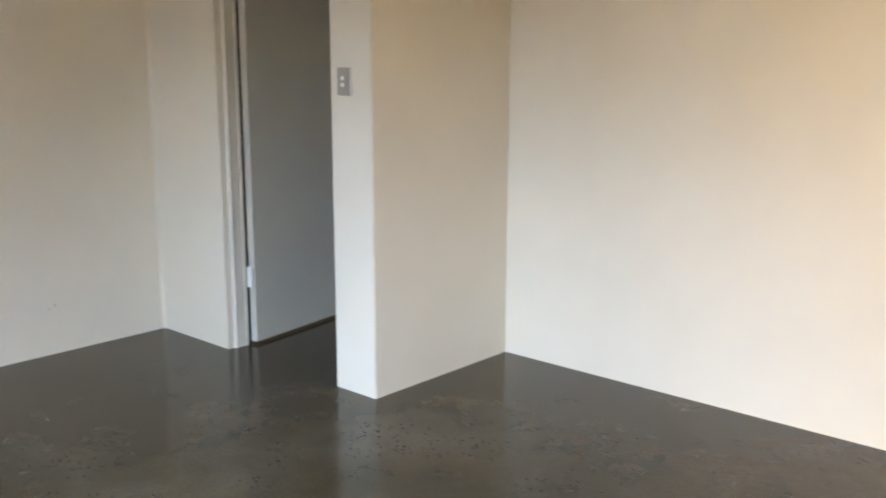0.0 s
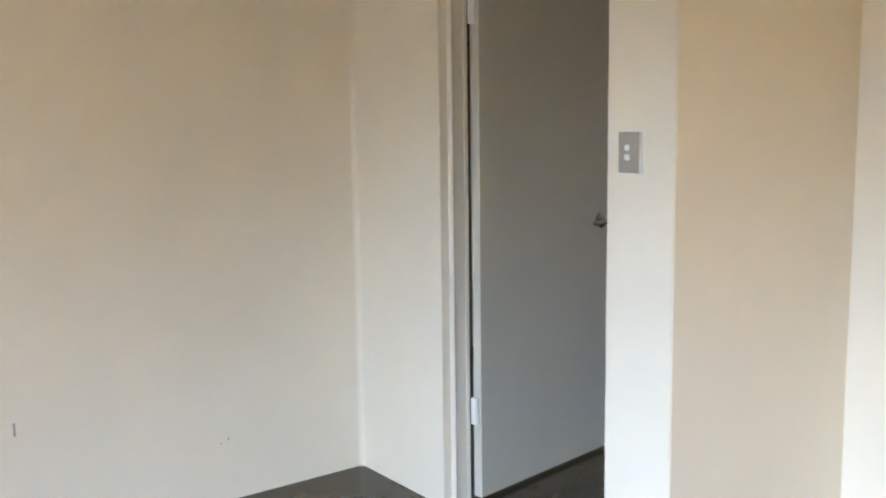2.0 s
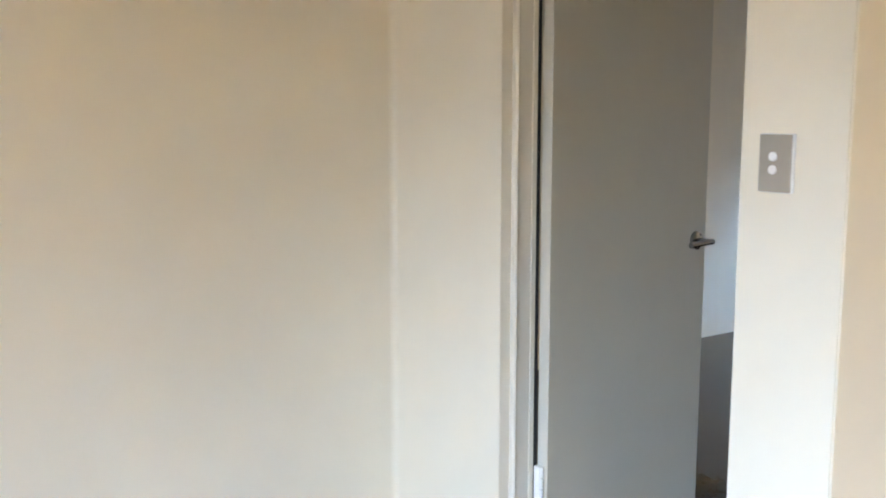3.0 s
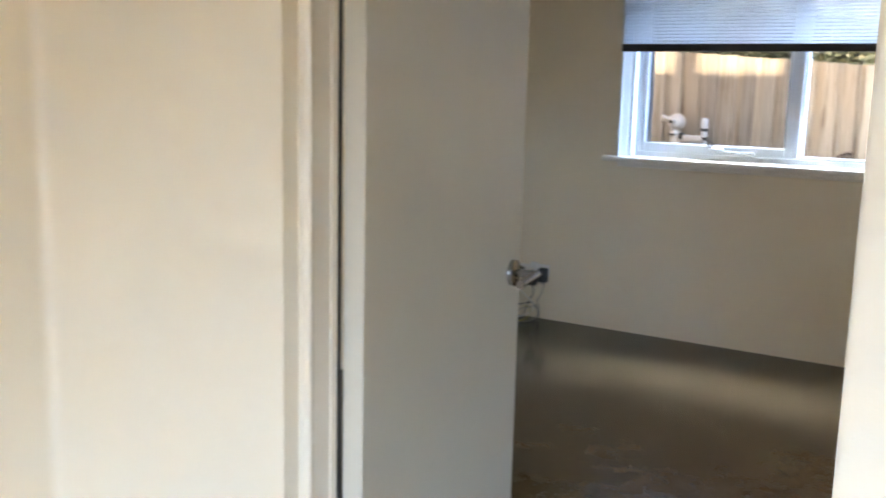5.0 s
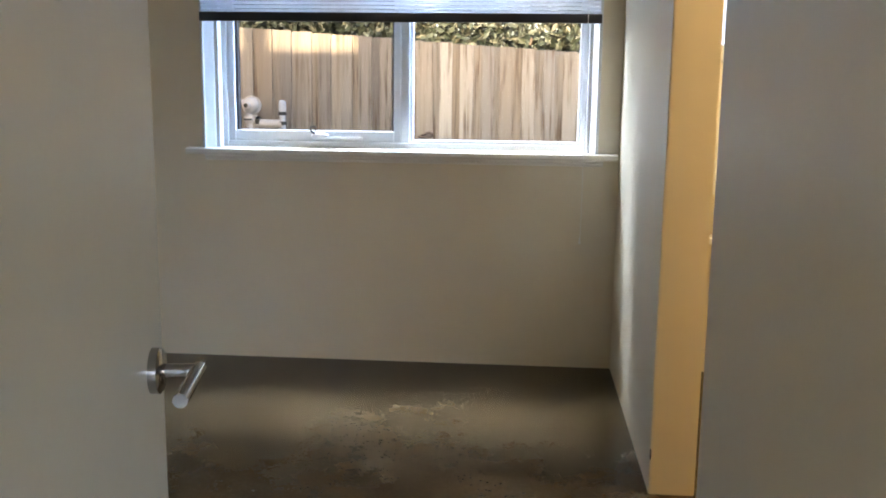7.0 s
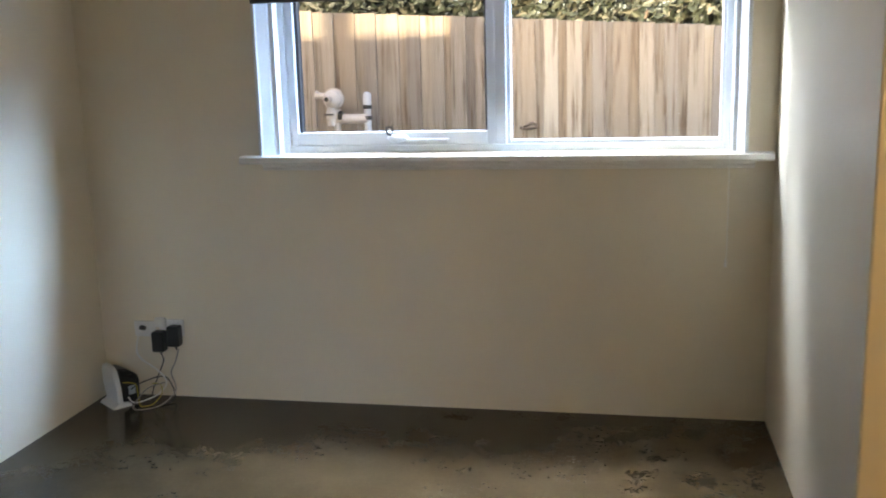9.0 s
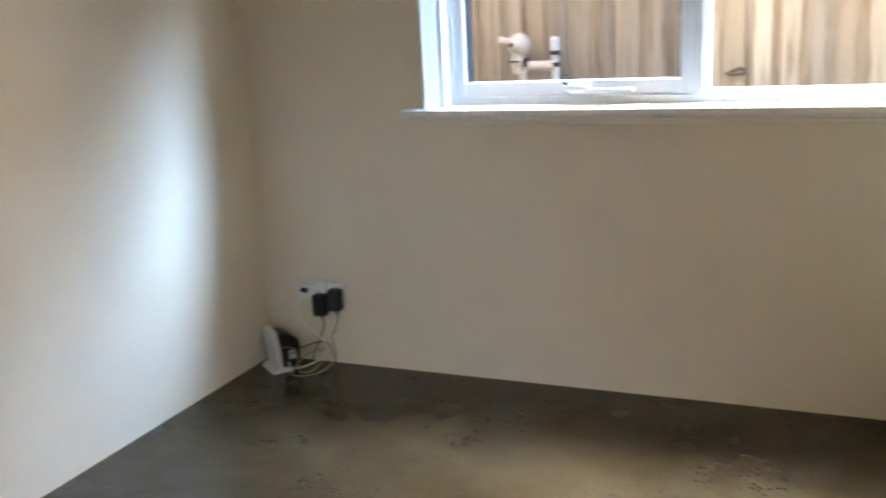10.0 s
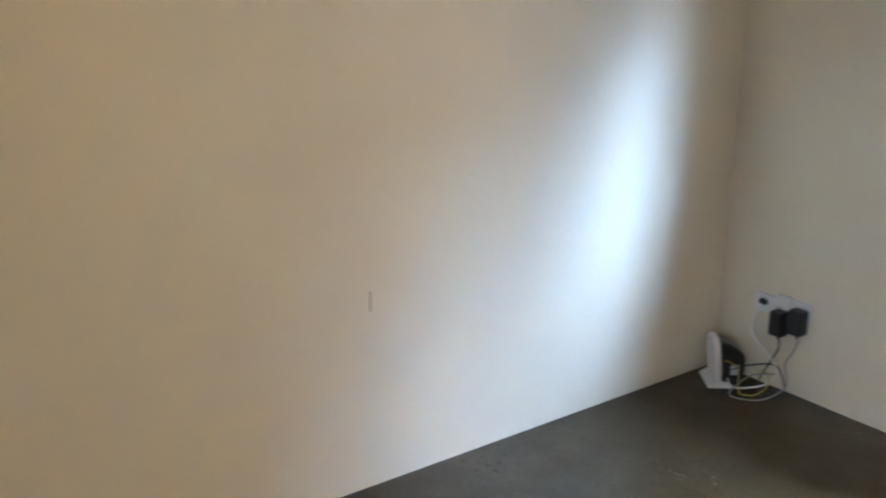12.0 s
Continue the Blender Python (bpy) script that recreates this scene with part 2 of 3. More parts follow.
def prism(bm, outline, axis, a, b):
    """Extrude a closed outline of pairs along an axis from a to b."""
    def at(p, w):
        return {"x": (w, p[0], p[1]), "y": (p[0], w, p[1]), "z": (p[0], p[1], w)}[axis]
    lo = [bm.verts.new(at(p, a)) for p in outline]
    hi = [bm.verts.new(at(p, b)) for p in outline]
    n = len(outline)
    bm.faces.new(lo), bm.faces.new(hi)
    for i in range(n):
        bm.faces.new((lo[i], lo[(i + 1) % n], hi[(i + 1) % n], hi[i]))
    return bm


def tube(bm, pts, r, n=8, steps=10):
    """A round cable along a smooth line through pts."""
    pts = [Vector(p) for p in pts]
    line = []
    for i in range(len(pts) - 1):
        p0, p1, p2, p3 = pts[max(i - 1, 0)], pts[i], pts[i + 1], pts[min(i + 2, len(pts) - 1)]
        for k in range(steps):
            t = k / steps
            line.append(0.5 * (2 * p1 + (p2 - p0) * t + (2 * p0 - 5 * p1 + 4 * p2 - p3) * t * t + (3 * p1 - p0 - 3 * p2 + p3) * t ** 3))
    line.append(pts[-1])
    rings, side = [], Vector((0.3, 0.2, 0.9))
    for i, p in enumerate(line):
        d = (line[min(i + 1, len(line) - 1)] - line[max(i - 1, 0)]).normalized()
        side = (side - d * side.dot(d)).normalized()
        other = d.cross(side)
        rings.append([bm.verts.new(p + r * (math.cos(2 * math.pi * k / n) * side + math.sin(2 * math.pi * k / n) * other)) for k in range(n)])
    for a, b in zip(rings, rings[1:]):
        for k in range(n):
            bm.faces.new((a[k], a[(k + 1) % n], b[(k + 1) % n], b[k]))
    bm.faces.new(rings[0]), bm.faces.new(rings[-1])
    return bm


def mesh(name, bm, mat, smooth=False):
    bmesh.ops.recalc_face_normals(bm, faces=bm.faces)
    data = bpy.data.meshes.new(name)
    bm.to_mesh(data)
    bm.free()
    data.materials.append(mat)
    if smooth:
        for p in data.polygons:
            p.use_smooth = True
        data.set_sharp_from_angle(angle=radians(38))
    return new(name, data)


def part(name, bm, mat, parent, label="", smooth=False):
    ob = mesh(name, bm, mat, smooth)
    ob.parent = parent
    if label:
        tagged(ob, label)
    return ob


def empty(name, m=None):
    ob = new(name)
    ob.empty_display_size = 0.05
    if m:
        ob.matrix_world = m
    return ob


def structure(name, bm, mat, label, category, smooth=False):
    return tagged(mesh(name, bm, mat, smooth), label, category, kind="structure")


B = bmesh.new

# ---- plan ----
XA, XS0, XS1, YD = -0.576, 0.78, 1.024, 0.886      # living room: side wall, nib, recess
XL, XR, YW, YE, YG = -1.918, 0.874, 4.217, 2.777, 1.985  # study: side walls, window wall, bathroom opening
CEILING = 2.44
WX0, WX1, WZ0, WZ1 = -1.052, 0.722, 1.055, 2.12     # window opening
TW = 0.125

# ---- structure ----
floor = structure("floor", box(B(), -2.05, 6.1, -4.1, YW + 0.24, -0.15, 0.0), CONCRETE, "polished brown-grey concrete floor with exposed aggregate patches", "floor")
structure("ground", box(B(), -150, 150, -150, 150, -0.30, -0.155), SOIL, "bare brown garden soil around the house", "ground")
structure("ceiling", box(B(), -2.05, 6.1, -4.1, YW + 0.24, CEILING, CEILING + 0.12), CEIL, "flat white painted ceiling", "ceiling")

structure("wall_living_side", box(B(), XA - TW, XA, -4.0, 0.0, 0, CEILING), WALL, "cream painted plaster wall with small scuffs", "wall")
bm = B()
box(bm, XL, -0.014, 0.0, TW, 0, CEILING)
box(bm, -0.014, XS0, 0.0, TW, 2.10, CEILING)
structure("wall_doorway", bm, WALL, "cream painted wall round the doorway", "wall")
bm = B()
prism(bm, [(XS0, 0.0), (XS1, 0.0), (XS1, YG), (XR, YG), (XR, TW), (XS0, TW)], "z", 0, CEILING)
bmesh.ops.recalc_face_normals(bm, faces=bm.faces)
up = [e for e in bm.edges if abs(e.verts[0].co.z - e.verts[1].co.z) > 1 and e.verts[0].co.y < YD]
bmesh.ops.bevel(bm, geom=up, offset=0.004, segments=2, affect="EDGES")
structure("wall_nib", bm, WALL, "cream painted wall end with a light switch", "wall")
r = 0.022
cove = [(XA, 0.0), (XA, -r)] + [(XA + r - r * math.cos(math.pi / 2 * k / 6), -r + r * math.sin(math.pi / 2 * k / 6)) for k in range(1, 6)] + [(XA + r, 0.0)]
structure("corner_cove", prism(B(), cove, "z", 0, CEILING), WALL, "cream painted filled corner between two walls", "trim", True)
structure("wall_recess", box(B(), XS1, 6.0, YD, YD + TW, 0, CEILING), WALL, "cream painted plaster wall lit by daylight", "wall")
bm = B()
prism(bm, [(XR, YE), (XS1 + 0.004, YE), (XS1 + 0.004, YW), (XR, YW)], "z", 0, CEILING)
up = [e for e in bm.edges if abs(e.verts[0].co.z - e.verts[1].co.z) > 1 and e.verts[0].co.y < YE + 0.1]
bmesh.ops.bevel(bm, geom=up, offset=0.004, segments=2, affect="EDGES")
structure("wall_study_right", bm, WALL, "cream painted wall beside the bathroom opening", "wall")
structure("wall_over_opening", box(B(), XR, XS1, YG, YE, 2.10, CEILING), WALL, "cream painted wall above the bathroom opening", "wall")
structure("wall_study_left", box(B(), XL - TW, XL, TW, YW, 0, CEILING), WALL, "cream painted wall washed by window light", "wall")
bm = B()
Y1 = YW + 0.24
box(bm, XL - TW, WX0, YW, Y1, -0.15, CEILING)
box(bm, WX1, 1.30, YW, Y1, -0.15, CEILING)
box(bm, WX0, WX1, YW, Y1, -0.15, WZ0)
box(bm, WX0, WX1, YW, Y1, WZ1, CEILING)
box(bm, 1.30, 1.95, YW, Y1, -0.15, 1.52)
box(bm, 1.30, 1.95, YW, Y1, 2.12, CEILING)
box(bm, 1.95, 6.0, YW, Y1, -0.15, CEILING)
structure("wall_window", bm, WALL, "cream painted wall below and round the window", "wall")
structure("wall_bathroom_far", box(B(), 2.7, 2.8, YD + TW, YW, 0, CEILING), WALL, "cream bathroom wall", "wall")
bm = B()
for x0, x1 in ((XA - TW, 0.4), (3.6, 4.4), (5.8, 6.0)):
    box(bm, x0, x1, -4.1, -4.0, 0, CEILING)
for x0, x1 in ((0.4, 3.6), (4.4, 5.8)):
    box(bm, x0, x1, -4.1, -4.0, 0, 0.3)
    box(bm, x0, x1, -4.1, -4.0, 2.15, CEILING)
structure("wall_living_back", bm, WALL, "unseen cream painted wall with two assumed wide windows", "wall")
structure("wall_living_right", box(B(), 6.0, 6.1, -4.1, YD + TW, 0, CEILING), WALL, "cream painted wall", "wall")
# unseen windows, closed by added blinds so no sun enters the room
structure("window_2", box(B(), 0.4, 3.6, -4.08, -4.05, 0.3, 2.15), SLAT, "unseen wide window, white blind added to keep the sun out", "window")
structure("assumed_window", box(B(), 4.4, 5.8, -4.08, -4.05, 0.3, 2.15), SLAT, "made-up window, blind added to keep the sun out", "window")

# door frame: a painted jamb set back into the wall's end
bm = B()
prism(bm, [(-0.014, 0.036), (-0.004, 0.036), (0.001, 0.038), (0.005, 0.040), (0.0065, 0.044), (0.005, 0.048), (0.0, 0.050), (0.0, 0.094), (-0.0025, 0.0955), (-0.0025, 0.098), (0.001, 0.0995), (0.001, 0.113), (0.0, 0.115), (-0.014, 0.115)], "z", 0, 2.10)
jamb = structure("door_jamb", bm, JAMB, "cream gloss painted door jamb set into the wall", "trim")

# black strip painted in for the shade of the gap beside the hinge edge
part("gap_shade_strip", box(B(), -0.014, -0.004, 0.1155, 0.1312, 0, 2.07, 0.001), GAP_SHADE, jamb, "black strip for the shade in the hinge gap")
# door leaf, standing open into the study
H0, H1 = Vector((0.036, 0.138, 0)), Vector((-0.083, 0.928, 0))
ANG = math.degrees(math.atan2(H1.y - H0.y, H1.x - H0.x))
LEN = (H1 - H0).length
door = tagged(empty("door_1", pose(H0.x, H0.y, 0, 0, 0, ANG)), "flush pale painted door standing open past square", "door", kind="structure")
part("door_leaf", box(B(), 0, LEN, 0, 0.038, 0.016, 2.07, 0.002), DOOR, door)
hx, hz = LEN - 0.062, 0.999
bm = B()
rod(bm, (hx, 0, hz), (hx, -0.011, hz), 0.031, 0.031, 32)
rod(bm, (hx, -0.011, hz), (hx, -0.014, hz), 0.031, 0.027, 32)
rod(bm, (hx, -0.012, hz), (hx, -0.060, hz), 0.0095)
handle = part("door_handle", bm, DARK_CHROME, door, "polished metal lever handle on a round rose", True)
bm = tube(B(), [(hx + 0.010, -0.060, hz), (hx - 0.03, -0.060, hz), (hx - 0.118, -0.060, hz - 0.002)], 0.0095, 16)
part("lever", bm, DARK_CHROME, handle, "", True)
part("latch_plate", box(B(), LEN - 0.0005, LEN + 0.0015, 0.008, 0.030, hz - 0.03, hz + 0.03), CHROME, door)
for z in (0.35, 1.80):
    bm = B()
    box(bm, -0.020, 0.001, 0.012, 0.034, z - 0.05, z + 0.05, 0.001)
    for k in range(3):
        rod(bm, (-0.010, 0.014, z - 0.05 + 0.034 * k), (-0.010, 0.014, z - 0.05 + 0.034 * k + 0.031), 0.008, n=12)
    part("hinge", bm, TRIM, door, "painted-over steel hinge", True)


def light_switch(x, z):
    t = tagged(empty("light_switch", pose(x, 0, z)), "grey-white plastic two-rocker light switch on the wall", "switch")
    # plate whiter than its face, painting in the light its side catches
    part("plate", box(B(), -0.038, 0.038, -0.012, 0, -0.058, 0.058, 0.003), WHITE, t, "plate edge whitened for the light its side catches")
    part("face", box(B(), -0.0365, 0.0365, -0.0145, -0.010, -0.0565, 0.0565, 0.001), GREYP, t, "satin grey face")
    for k in (0.013, -0.013):
        part("rocker", rod(B(), (-0.004, -0.012, k), (-0.004, -0.018, k + 0.001), 0.0095, 0.0085, 20), WHITE, t, "white rocker button", True)
    return t


light_switch(0.874, 1.319)


def living_outlet():
    t = tagged(empty("power_outlet", pose(XA, -1.545, 0.262)), "white plastic double power outlet low on the wall", "outlet")
    part("plate", box(B(), 0, 0.012, -0.058, 0.058, -0.036, 0.036, 0.003), WHITE, t)
    for y in (-0.03, 0.03):
        part("switch_rocker", box(B(), 0.011, 0.016, y - 0.006, y + 0.006, 0.012, 0.026, 0.001), WHITE, t)
    return t


living_outlet()
# ---- window ----
win = tagged(empty("window_1", pose(0, YW, 0)), "white timber window with an awning sash and a fixed pane", "window", kind="structure")
AX0, AX1 = -1.122, 0.772


def casing(x0, x1, flip):
    s = -1 if flip else 1
    o = x1 if flip else x0
    w = x1 - x0
    return [(o, 0.0), (o, -0.040), (o + s * 0.004, -0.044), (o + s * 0.014, -0.044), (o + s * 0.018, -0.038), (o + s * (w - 0.016), -0.012), (o + s * (w - 0.012), -0.006), (o + s * w, -0.004), (o + s * w, 0.0)]


part("architrave", prism(B(), casing(AX0, WX0, False), "z", WZ0 - 0.002, 2.19), FRAME, win)
part("architrave", prism(B(), casing(WX1, AX1, True), "z", WZ0 - 0.002, 2.19), FRAME, win)
part("architrave", box(B(), AX0, AX1, -0.044, 0, 2.19, 2.25, 0.004), FRAME, win)
sill = part("window_sill", prism(B(), [(0.10, 1.055), (-0.064, 1.052), (-0.070, 1.047), (-0.070, 1.028), (-0.064, 1.022), (0.0, 1.022), (0.0, 1.05)], "x", WX0, WX1), TRIM, win, "painted timber sill board", True)
bm = B()
prism(bm, [(-0.001, 1.052), (-0.064, 1.052), (-0.070, 1.047), (-0.070, 1.028), (-0.064, 1.022), (-0.001, 1.022)], "x", -1.20, WX0)
prism(bm, [(-0.001, 1.052), (-0.064, 1.052), (-0.070, 1.047), (-0.070, 1.028), (-0.064, 1.022), (-0.001, 1.022)], "x", WX1, XR - 0.012)
part("sill_end", bm, TRIM, win, "", True)
part("sill_apron", prism(B(), [(0, 1.022), (-0.026, 1.022), (-0.026, 1.010), (-0.018, 1.004), (-0.018, 0.994), (0, 0.990)], "x", -1.12, 0.80), TRIM, win)
# fixed outer frame
FY0, FY1 = 0.055, 0.125
part("window_frame", box(B(), WX0, WX0 + 0.028, FY0, FY1, 1.055, WZ1, 0.002), FRAME, win)
part("window_frame", box(B(), WX1 - 0.030, WX1, FY0, FY1, 1.055, WZ1, 0.002), FRAME, win)
part("window_frame", box(B(), WX0 + 0.028, WX1 - 0.030, FY0, FY1, 1.055, 1.083, 0.002), FRAME, win)
part("window_frame", box(B(), WX0 + 0.028, WX1 - 0.030, FY0, FY1, WZ1 - 0.03, WZ1, 0.002), FRAME, win)
part("mullion", box(B(), -0.172, -0.128, FY0 - 0.006, FY1, 1.083, WZ1 - 0.03, 0.003), FRAME, win)
# reveal linings
part("reveal_lining", box(B(), WX0 - 0.003, WX0 + 0.004, -0.002, FY0, 1.055, WZ1), FRAME, win)
part("reveal_lining", box(B(), WX1 - 0.004, WX1 + 0.003, -0.002, FY0, 1.055, WZ1), FRAME, win)
# awning sash
SX0, SX1, SZ0, SZ1 = WX0 + 0.028, -0.172, 1.083, WZ1 - 0.03
sash = part("awning_sash", box(B(), SX0, SX0 + 0.034, FY0 + 0.01, FY1 + 0.01, SZ0, SZ1, 0.003), FRAME, win)
part("sash_rail", box(B(), SX1 - 0.034, SX1, FY0 + 0.01, FY1 + 0.01, SZ0, SZ1, 0.003), FRAME, sash)
part("sash_rail", box(B(), SX0 + 0.034, SX1 - 0.034, FY0 + 0.01, FY1 + 0.01, SZ0, SZ0 + 0.052, 0.003), FRAME, sash)
part("sash_rail", box(B(), SX0 + 0.034, SX1 - 0.034, FY0 + 0.01, FY1 + 0.01, SZ1 - 0.04, SZ1, 0.003), FRAME, sash)
GX0, GX1, GZ0, GZ1 = SX0 + 0.034, SX1 - 0.034, SZ0 + 0.052, SZ1 - 0.04
for bxs in ((GX0, GX0 + 0.012, GZ0, GZ1), (GX1 - 0.010, GX1, GZ0, GZ1)):
    part("glazing_gasket", box(B(), bxs[0], bxs[1], FY0 + 0.03, FY1, bxs[2], bxs[3]), RAIL, sash, "dark rubber gasket")
p1 = part("pane", box(B(), GX0 + 0.012, GX1 - 0.010, FY0 + 0.05, FY0 + 0.054, GZ0, GZ1), TINTED, sash, "slightly grey glass pane")
p2 = part("pane", box(B(), -0.128, WX1 - 0.030, FY0 + 0.05, FY0 + 0.054, 1.083, WZ1 - 0.03), GLASS, win, "clear glass pane")
p1.visible_shadow = p2.visible_shadow = False
for bxs in ((-0.128, -0.112, 1.083, WZ1 - 0.03), (WX1 - 0.042, WX1 - 0.030, 1.083, WZ1 - 0.03)):
    part("glazing_bead", box(B(), bxs[0], bxs[1], FY0 + 0.012, FY0 + 0.048, bxs[2], bxs[3], 0.002), FRAME, win)
part("glazing_bead", box(B(), -0.112, WX1 - 0.042, FY0 + 0.012, FY0 + 0.048, 1.083, 1.099, 0.002), FRAME, win)
# winder with a hooked catch on the sash's bottom rail
wind = part("window_winder", box(B(), -0.60, -0.36, FY0 - 0.022, FY0 + 0.012, 1.093, 1.109, 0.004), FRAME, win, "white chain winder box")
part("winder_boss", ball(B(), (-0.565, FY0 - 0.012, 1.111), 0.03, (1.5, 0.7, 0.6)), FRAME, wind, "", True)
part("catch", tube(B(), [(-0.598, FY0 - 0.012, 1.108), (-0.592, FY0 - 0.02, 1.125), (-0.606, FY0 - 0.02, 1.132), (-0.608, FY0 - 0.02, 1.155), (-0.586, FY0 - 0.02, 1.155), (-0.586, FY0 - 0.02, 1.134)], 0.0045, 6, 5), DARKM, wind, "black hooked catch", True)

# venetian blind, half raised
vb = tagged(empty("venetian_blind", pose(0, YW - 0.060, 0)), "white venetian blind with a dark bottom rail, half raised", "blind")
BX0, BX1 = -1.112, 0.765
part("bottom_rail", box(B(), BX0, BX1, -0.013, 0.013, 1.648, 1.690, 0.004), RAIL, vb, "dark grey bottom rail")
part("head_rail", box(B(), BX0, BX1, -0.02, 0.02, 2.13, 2.17, 0.002), FRAME, vb)
first = None
for k in range(24):
    z = 1.697 + 0.018 * k
    if first is None:
        bm = B()
        arc = [(-0.0125, 0.0), (-0.006, 0.0012), (0.0, 0.0016), (0.006, 0.0012), (0.0125, 0.0)]
        prism(bm, arc + [(u, v - 0.0006) for u, v in reversed(arc)], "x", BX0 + 0.004, BX1 - 0.004)
        bmesh.ops.transform(bm, matrix=pose(0, 0, 0, -34), verts=bm.verts)
        first = part("slat", bm, SLAT, vb)
        first.location.z = z
    else:
        s = new("slat", first.data)
        s.parent = vb
        s.location.z = z
for x in (-0.95, -0.17, 0.6):
    part("ladder_cord", rod(B(), (x, -0.0135, 1.69), (x, -0.0135, 2.13), 0.001, n=6), WHITE, vb)
part("pull_cord", tube(B(), [(0.700, -0.045, 2.13), (0.700, -0.045, 1.3), (0.700, -0.045, 0.75), (0.697, -0.043, 0.66)], 0.0016, 6, 4), WHITE, vb, "thin white pull cord")
part("cord_tassel", rod(B(), (0.697, -0.043, 0.665), (0.697, -0.043, 0.635), 0.003, 0.006, 10), WHITE, vb)

# ---- outlets and router in the study corner ----
out = tagged(empty("power_outlet", pose(-1.59, YW, 0.312)), "white double power outlet with a plug pack on each socket", "outlet")
part("plate", box(B(), -0.058, 0.058, -0.011, 0, -0.036, 0.036, 0.003), WHITE, out)
for x in (-0.03, 0.03):
    part("switch_rocker", box(B(), x - 0.006, x + 0.006, -0.015, -0.010, 0.014, 0.028, 0.001), WHITE, out)
jackp = tagged(empty("phone_outlet", pose(-1.712, YW, 0.304)), "white phone wall plate with a black plug", "outlet")
part("plate", box(B(), -0.050, 0.050, -0.010, 0, -0.034, 0.034, 0.003), WHITE, jackp)
part("plug", box(B(), -0.020, 0.006, -0.028, -0.008, -0.002, 0.014, 0.003, pose(0, 0, 0, 0, 12, 0)), BLACK, jackp, "black phone plug")
for x, z, w in ((-1.634, 0.260, 0.027), (-1.562, 0.286, 0.027)):
    pk = tagged(empty("plug_pack", pose(x, YW - 0.012, z)), "black plug pack hanging from the power outlet", "plug pack", "plug packs in the outlet")
    part("body", box(B(), -w, w, -0.050, 0.0, -0.046, 0.044, 0.008), BLACK, pk)
    part("strain_relief", rod(B(), (0.004, -0.026, -0.042), (0.004, -0.026, -0.062), 0.006, 0.003, 10), BLACK, pk)
tagged(mesh("piggyback_plug", box(B(), -1.655, -1.605, YW - 0.034, YW - 0.012, 0.318, 0.36, 0.005), WHITE), "white adaptor in the power outlet", "adaptor")

rt = tagged(empty("router", pose(-1.795, 4.110, 0, 0, 0, 53)), "white and black upright router on the floor", "router")
arch = [(-0.064, 0.012), (0.064, 0.012), (0.067, 0.10), (0.064, 0.150), (0.054, 0.172), (0.036, 0.184), (0.0, 0.188), (-0.040, 0.182), (-0.056, 0.168), (-0.064, 0.145), (-0.067, 0.09)]
bm = prism(B(), arch, "x", -0.040, -0.018)
bmesh.ops.bevel(bm, geom=[e for e in bm.edges if abs(e.verts[0].co.x - e.verts[1].co.x) < 1e-6], offset=0.005, segments=3, affect="EDGES")
bmesh.ops.transform(bm, matrix=pose(0, 0, 0, 0, -5, 0), verts=bm.verts)
part("front_shell", bm, WHITE, rt, "glossy white rounded front shell", True)
bm = prism(B(), [(-0.024, 0.014), (0.062, 0.014), (0.064, 0.105), (0.054, 0.128), (0.010, 0.158), (-0.026, 0.166)], "y", -0.050, 0.050)
bmesh.ops.bevel(bm, geom=bm.edges[:], offset=0.005, segments=2, affect="EDGES")
part("back_shell", bm, BLACK, rt, "black back shell with a sloping top", True)
bm = prism(B(), [(-0.068, 0.0), (0.014, 0.0), (0.014, 0.008), (-0.016, 0.018), (-0.042, 0.020), (-0.064, 0.008)], "y", -0.070, 0.070)
part("foot", bm, WHITE, rt, "flared white foot", True)
for k in range(6):
    part("vent_rib", box(B(), -0.012 + 0.012 * k, -0.008 + 0.012 * k, -0.0520, -0.0490, 0.098, 0.126 - 0.004 * k), BLACK, rt)
part("sticker", box(B(), 0.012, 0.042, -0.0525, -0.0495, 0.045, 0.082), LABEL, rt, "pale label")
for z in (0.035, 0.10, 0.125):
    part("port", box(B(), 0.014, 0.034, -0.053, -0.049, z - 0.007, z + 0.007), DARKM, rt)



def cable(pts, r, mat, label):
    return tagged(mesh("cable", tube(B(), pts, r, 8, 10), mat, True), label, "cable", "cables behind the router")


cable([(-1.722, YW - 0.026, 0.298), (-1.738, YW - 0.04, 0.25), (-1.728, YW - 0.05, 0.19), (-1.64, YW - 0.055, 0.13), (-1.60, YW - 0.07, 0.085), (-1.63, YW - 0.10, 0.040), (-1.70, YW - 0.16, 0.022), (-1.728, YW - 0.17, 0.05)], 0.0032, WHITE, "white phone cable looping from the wall plate to the router")
cable([(-1.628, YW - 0.038, 0.200), (-1.622, YW - 0.04, 0.17), (-1.645, YW - 0.05, 0.11), (-1.66, YW - 0.09, 0.03), (-1.60, YW - 0.12, 0.004), (-1.57, YW - 0.06, 0.02), (-1.62, YW - 0.04, 0.10), (-1.70, YW - 0.09, 0.09), (-1.735, YW - 0.13, 0.07)], 0.0028, BLACK, "thin black power lead coiled behind the router")
cable([(-1.548, YW - 0.038, 0.228), (-1.566, YW - 0.04, 0.17), (-1.590, YW - 0.04, 0.12), (-1.565, YW - 0.06, 0.05), (-1.60, YW - 0.13, 0.006), (-1.66, YW - 0.19, 0.004), (-1.69, YW - 0.20, 0.02), (-1.66, YW - 0.13, 0.075), (-1.60, YW - 0.08, 0.09)], 0.0028, GREYPIPE, "grey power lead hanging from the plug pack")
